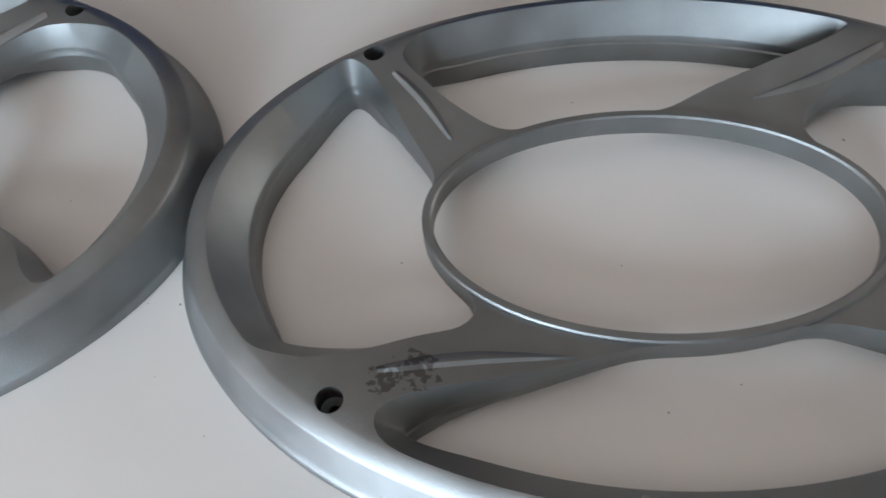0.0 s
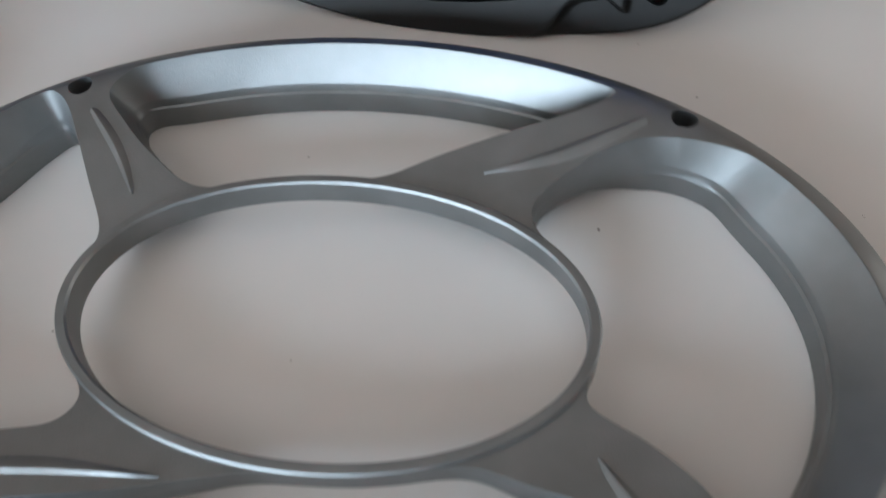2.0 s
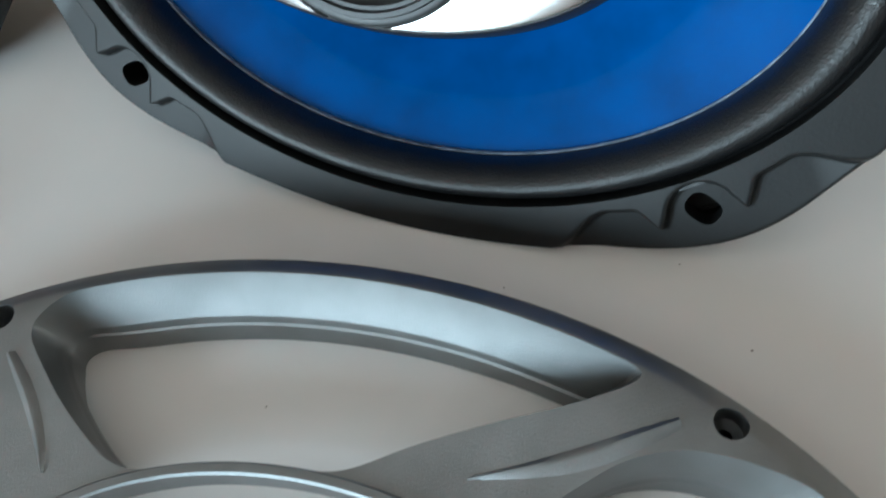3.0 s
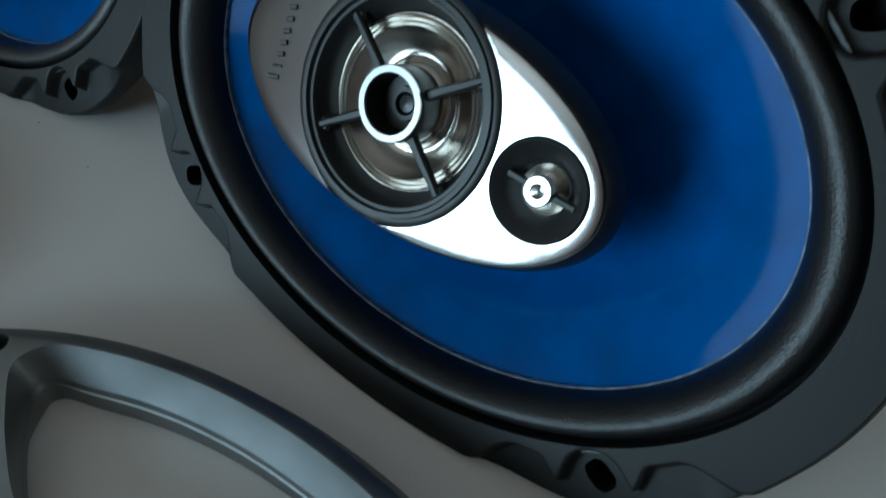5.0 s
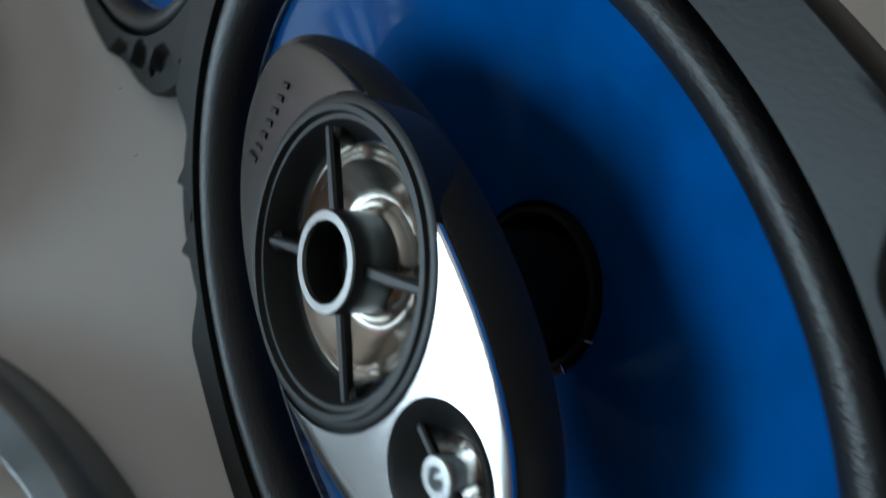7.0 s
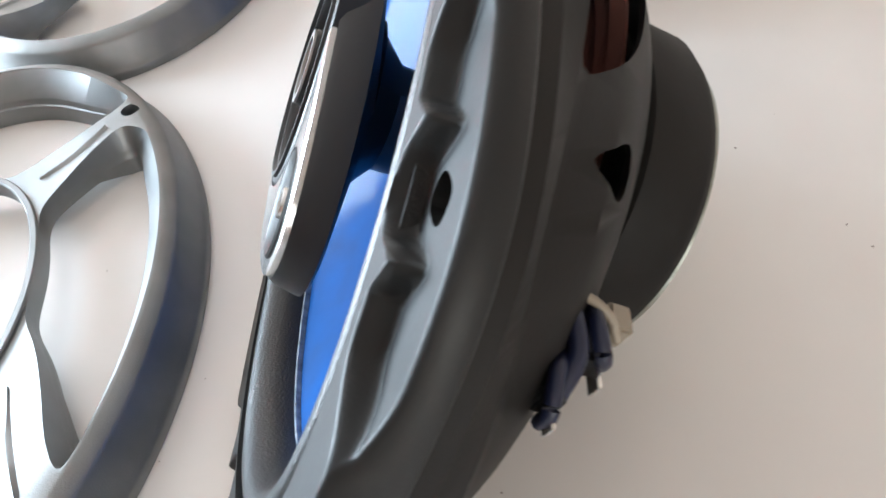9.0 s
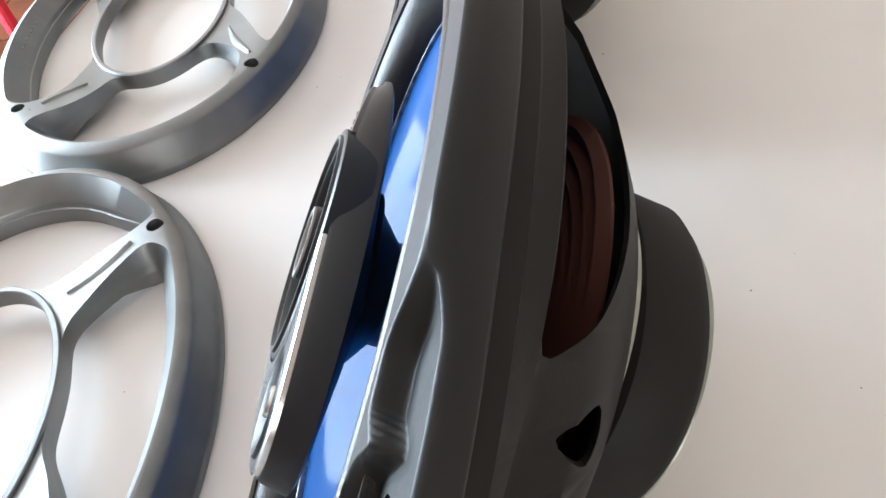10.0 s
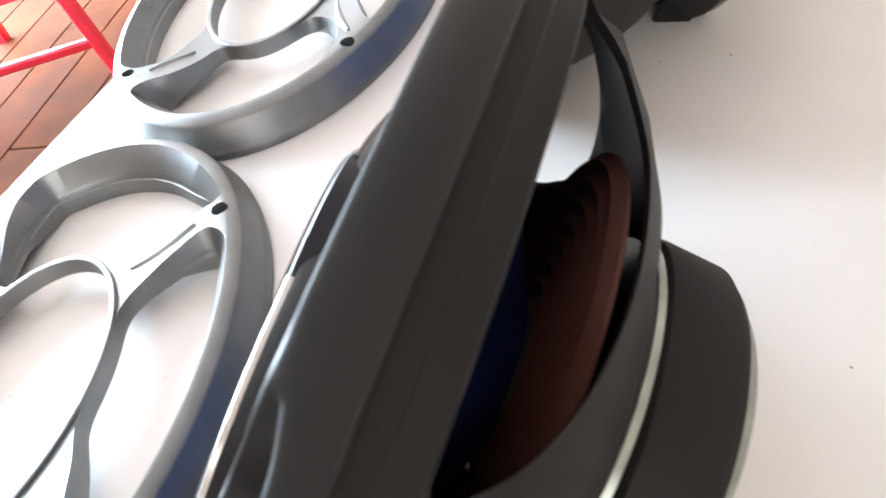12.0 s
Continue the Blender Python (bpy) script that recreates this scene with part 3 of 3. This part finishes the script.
def speaker():
    root = tagged(new("loudspeaker"), "oval black loudspeaker with a blue cone leaning back on its magnet", "speaker", "pair of loudspeakers")
    part("mounting_rim", flange(), M_RIM, root, sharp=80)
    part("basket", basket(), M_BASKET, root, "grey-black pressed steel basket with vent openings")
    part("surround", surround(), M_FOAM, root, "black half-round foam surround")
    part("cone", cone_shell(), M_CONE, root, "glossy deep blue cone")
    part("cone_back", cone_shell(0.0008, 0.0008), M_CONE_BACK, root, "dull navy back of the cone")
    part("glue_line", loft([oval(CONE_A - 0.0004, CONE_B - 0.0004, CONE_Z + 0.0004, 160), oval(CONE_A - 0.0008, CONE_B - 0.0008, CONE_Z + 0.0009, 160), oval(CONE_A - 0.0014, CONE_B - 0.0014, CONE_Z + 0.0004, 160), oval(CONE_A - 0.0012, CONE_B - 0.0012, CONE_Z - 0.0014, 160)], close=True), M_GLUE, root, "uneven pale line of glue round the cone")
    bridge(root)
    # cloth spider behind the cone
    prof = [(0.0165, -0.0405)]
    for k in range(17):
        prof.append((0.018 + 0.0025 * k, -0.0408 + (0.0016 if k % 2 else -0.0004)))
    part("spider", turned(prof + [(p[0], p[1] - 0.0008) for p in reversed(prof)], 72, close=True), M_SPIDER, root, "corrugated orange-brown cloth spider")
    part("voice_coil", turned([(0.0178, -0.036), (0.0178, -0.055), (0.0166, -0.055), (0.0166, -0.036)], 48, close=True), M_DARK, root)
    # plate, magnet boot and back plate
    part("front_plate", turned([(0.018, -0.0548), (0.0438, -0.0550), (0.0446, -0.0555), (0.0445, -0.0572), (0.0432, -0.0578), (0.018, -0.0578)], 96, close=True), M_ZINC, root, "pale zinc-plated steel plate edge")
    boot = loft([oval(0.039, 0.039, -0.0574, 96), oval(0.0420, 0.0420, -0.0578, 96, power=2.1), oval(0.0432, 0.0432, -0.0592, 96, power=2.25), oval(0.0432, 0.0432, -0.061, 96, power=2.3), oval(0.0424, 0.0424, -0.0742, 96, power=2.35), oval(0.0410, 0.0410, -0.0772, 96, power=2.2), oval(0.038, 0.038, -0.0782, 96)])
    part("magnet_boot", boot, M_RUBBER, root, "dark grey rubber magnet cover with soft corners")
    part("seam", block(0.0285, 0.0300, -0.0425, -0.0, -0.0745, -0.0605, 0.0004), M_RUBBER, root)
    part("back_plate", turned([(0.0, -0.0812), (0.030, -0.0812), (0.0380, -0.0808), (0.0395, -0.0797), (0.0395, -0.0776), (0.0, -0.0776)], 72), M_ZINC, root, "scratched bare steel back plate")
    # connection strip, lugs and wires at the end of the basket
    strip = part("terminal", block(0.062, 0.088, 0.0285, 0.0335, -0.0362, -0.0312, 0.0006), M_BLACK, root, "black terminal strip with metal lugs")
    part("socket", block(0.066, 0.079, 0.0280, 0.0350, -0.0452, -0.0382, 0.0010), M_BLACK, strip, "black plastic plug socket")
    part("connector", block(0.0655, 0.0715, 0.0285, 0.0345, -0.0505, -0.0456, 0.0007), M_CREAM, strip, "cream plastic connector")
    part("lug", block(0.0880, 0.0925, 0.0295, 0.0330, -0.0340, -0.0332, 0.0002), M_CHROME, strip, "flat tin-plated lug")
    part("lug", block(0.0790, 0.0835, 0.0300, 0.0335, -0.0430, -0.0422, 0.0002), M_CHROME, strip, "flat tin-plated lug")
    for pts, r in ((((0.064, 0.032, -0.038), (0.072, 0.037, -0.036), (0.080, 0.036, -0.037), (0.086, 0.032, -0.035)), 0.0018), (((0.067, 0.034, -0.042), (0.074, 0.038, -0.040), (0.079, 0.036, -0.042), (0.077, 0.031, -0.045)), 0.0016), (((0.079, 0.033, -0.036), (0.084, 0.036, -0.033), (0.090, 0.033, -0.033), (0.089, 0.028, -0.034)), 0.0015)):
        part("wire", tube(pts, r), M_BLUE_WIRE, strip, "dark blue insulated wire")
    part("wire", tube(((0.070, 0.0345, -0.031), (0.0695, 0.0385, -0.036), (0.072, 0.0385, -0.042), (0.075, 0.0355, -0.0455)), 0.0009), M_CREAM, strip, "thin beige wire")
    for pts in (((0.076, 0.031, -0.038), (0.060, 0.028, -0.036), (0.030, 0.012, -0.038), (0.017, 0.004, -0.037)), ((0.076, 0.019, -0.037), (0.055, 0.010, -0.034), (0.030, -0.006, -0.038), (0.017, -0.004, -0.037))):
        part("lead", tube(pts, 0.0006, 8), M_CHROME, strip, "thin braided lead")
    # moulded marks on the rim as small bars
    for k in range(6):
        x = -0.016 + 0.0042 * k
        part("moulded_mark", bar((x, -0.0782, 0.0010), (x + 0.0026, -0.0782, 0.0010), 0.0016, 0.0005), M_BLACK, root)
    return root


LEAN = Matrix(((0.990, 0.109, -0.088), (-0.131, 0.506, -0.853), (-0.049, 0.856, 0.515)))
LEAN = LEAN.to_quaternion().to_matrix().to_4x4()
speaker_a = speaker()
speaker_a.matrix_world = Matrix.Translation((0.0048, 0.1506, 0.0696)) @ LEAN
speaker_b = copy_thing(speaker_a, Matrix.Translation((-0.2352, 0.1876, 0.0696)) @ LEAN)


# ---- floor planks, window frames and red chairs beyond the table's edge ----
plank = block(-0.6, 0.6, -0.0735, 0.0735, -0.012, 0, 0.002)
plank_mesh = part("plank", plank, M_WOOD, floor)
plank_mesh.location = (X0 + 0.6, Y0 + 0.075, FLOOR_Z)
for row in range(33):
    for col in range(5):
        if row or col:
            o = new("plank", plank_mesh.data)
            o.parent = floor
            mid = X0 + 0.6 + 1.204 * col - (0.4 if row % 2 else 0) + 0.12 * (row % 3)
            lo, hi = max(X0, mid - 0.6), max(X0 + 0.02, min(X1, mid + 0.6))
            o.location = ((lo + hi) / 2, Y0 + 0.075 + 0.15 * row, FLOOR_Z)
            o.scale.x = (hi - lo) / 1.2


def window_unit(name, width, height, m):
    root = tagged(new(name), "white painted window frame with clear panes", "window", kind="structure")
    for p, q in (((-width / 2, 0, 0), (width / 2, 0, 0)), ((-width / 2, 0, height), (width / 2, 0, height)), ((-width / 2, 0, 0), (-width / 2, 0, height)), ((width / 2, 0, 0), (width / 2, 0, height)), ((0, 0, 0), (0, 0, height))):
        part("window_frame", bar(p, q, 0.05, 0.05), M_FRAME, root)
    root.matrix_world = m
    return root


window_unit("window_1", 1.94, 1.99, pose(-1.45, Y0 - 0.06, -0.67))
window_unit("window_2", 1.04, 1.19, pose(X1 + 0.06, 0.9, 0.08, 0, 0, 90))


def chair():
    root = tagged(new("chair"), "bright red plastic chair with slim legs on the wooden floor", "chair", "red chairs by the window")
    part("seat", block(-0.21, 0.21, -0.20, 0.20, 0.43, 0.455, 0.01), M_RED, root)
    for sx in (-1, 1):
        for sy in (-1, 1):
            part("leg", bar((sx * 0.23, sy * 0.23, 0), (sx * 0.17, sy * 0.17, 0.435), 0.034, 0.034), M_RED, root)
        part("back_post", bar((sx * 0.18, 0.18, 0.44), (sx * 0.19, 0.25, 0.82), 0.034, 0.03), M_RED, root)
        part("stretcher", bar((sx * 0.215, -0.21, 0.12), (sx * 0.215, 0.21, 0.12), 0.024, 0.024), M_RED, root)
    for k in range(3):
        part("back_slat", bar((-0.19, 0.21 + 0.02 * k, 0.56 + 0.11 * k), (0.19, 0.21 + 0.02 * k, 0.56 + 0.11 * k), 0.02, 0.06), M_RED, root)
    return root


chair_a = chair()
chair_a.matrix_world = pose(-1.45, -1.42, FLOOR_Z, 0, 0, 20)
copy_thing(chair_a, pose(-1.05, -1.75, FLOOR_Z, 0, 0, -60))
copy_thing(chair_a, pose(-2.05, -1.25, FLOOR_Z, 0, 0, 75))

# ---- crumbs and specks of dust lying on the table ----
rng = random.Random(7)
specks = bmesh.new()
places = [(0.063, 0.036), (-0.008, -0.009), (0.0, -0.052), (0.089, 0.0845), (-0.135, -0.044), (-0.118, -0.060)]
places += [(rng.uniform(-0.2, 0.2), rng.uniform(-0.07, 0.34)) for _ in range(46)]
for x, y in places:
    r = rng.uniform(0.00018, 0.00042)
    bmesh.ops.create_icosphere(specks, subdivisions=1, radius=r, matrix=Matrix.Translation((x, y, r * 0.3)) @ Matrix.Diagonal((1, rng.uniform(0.5, 1.4), 0.4, 1)))
plain("crumbs", specks, M_CRUMB, "tiny dark crumbs and dust specks on the white tabletop", "crumbs", kind="stuff")
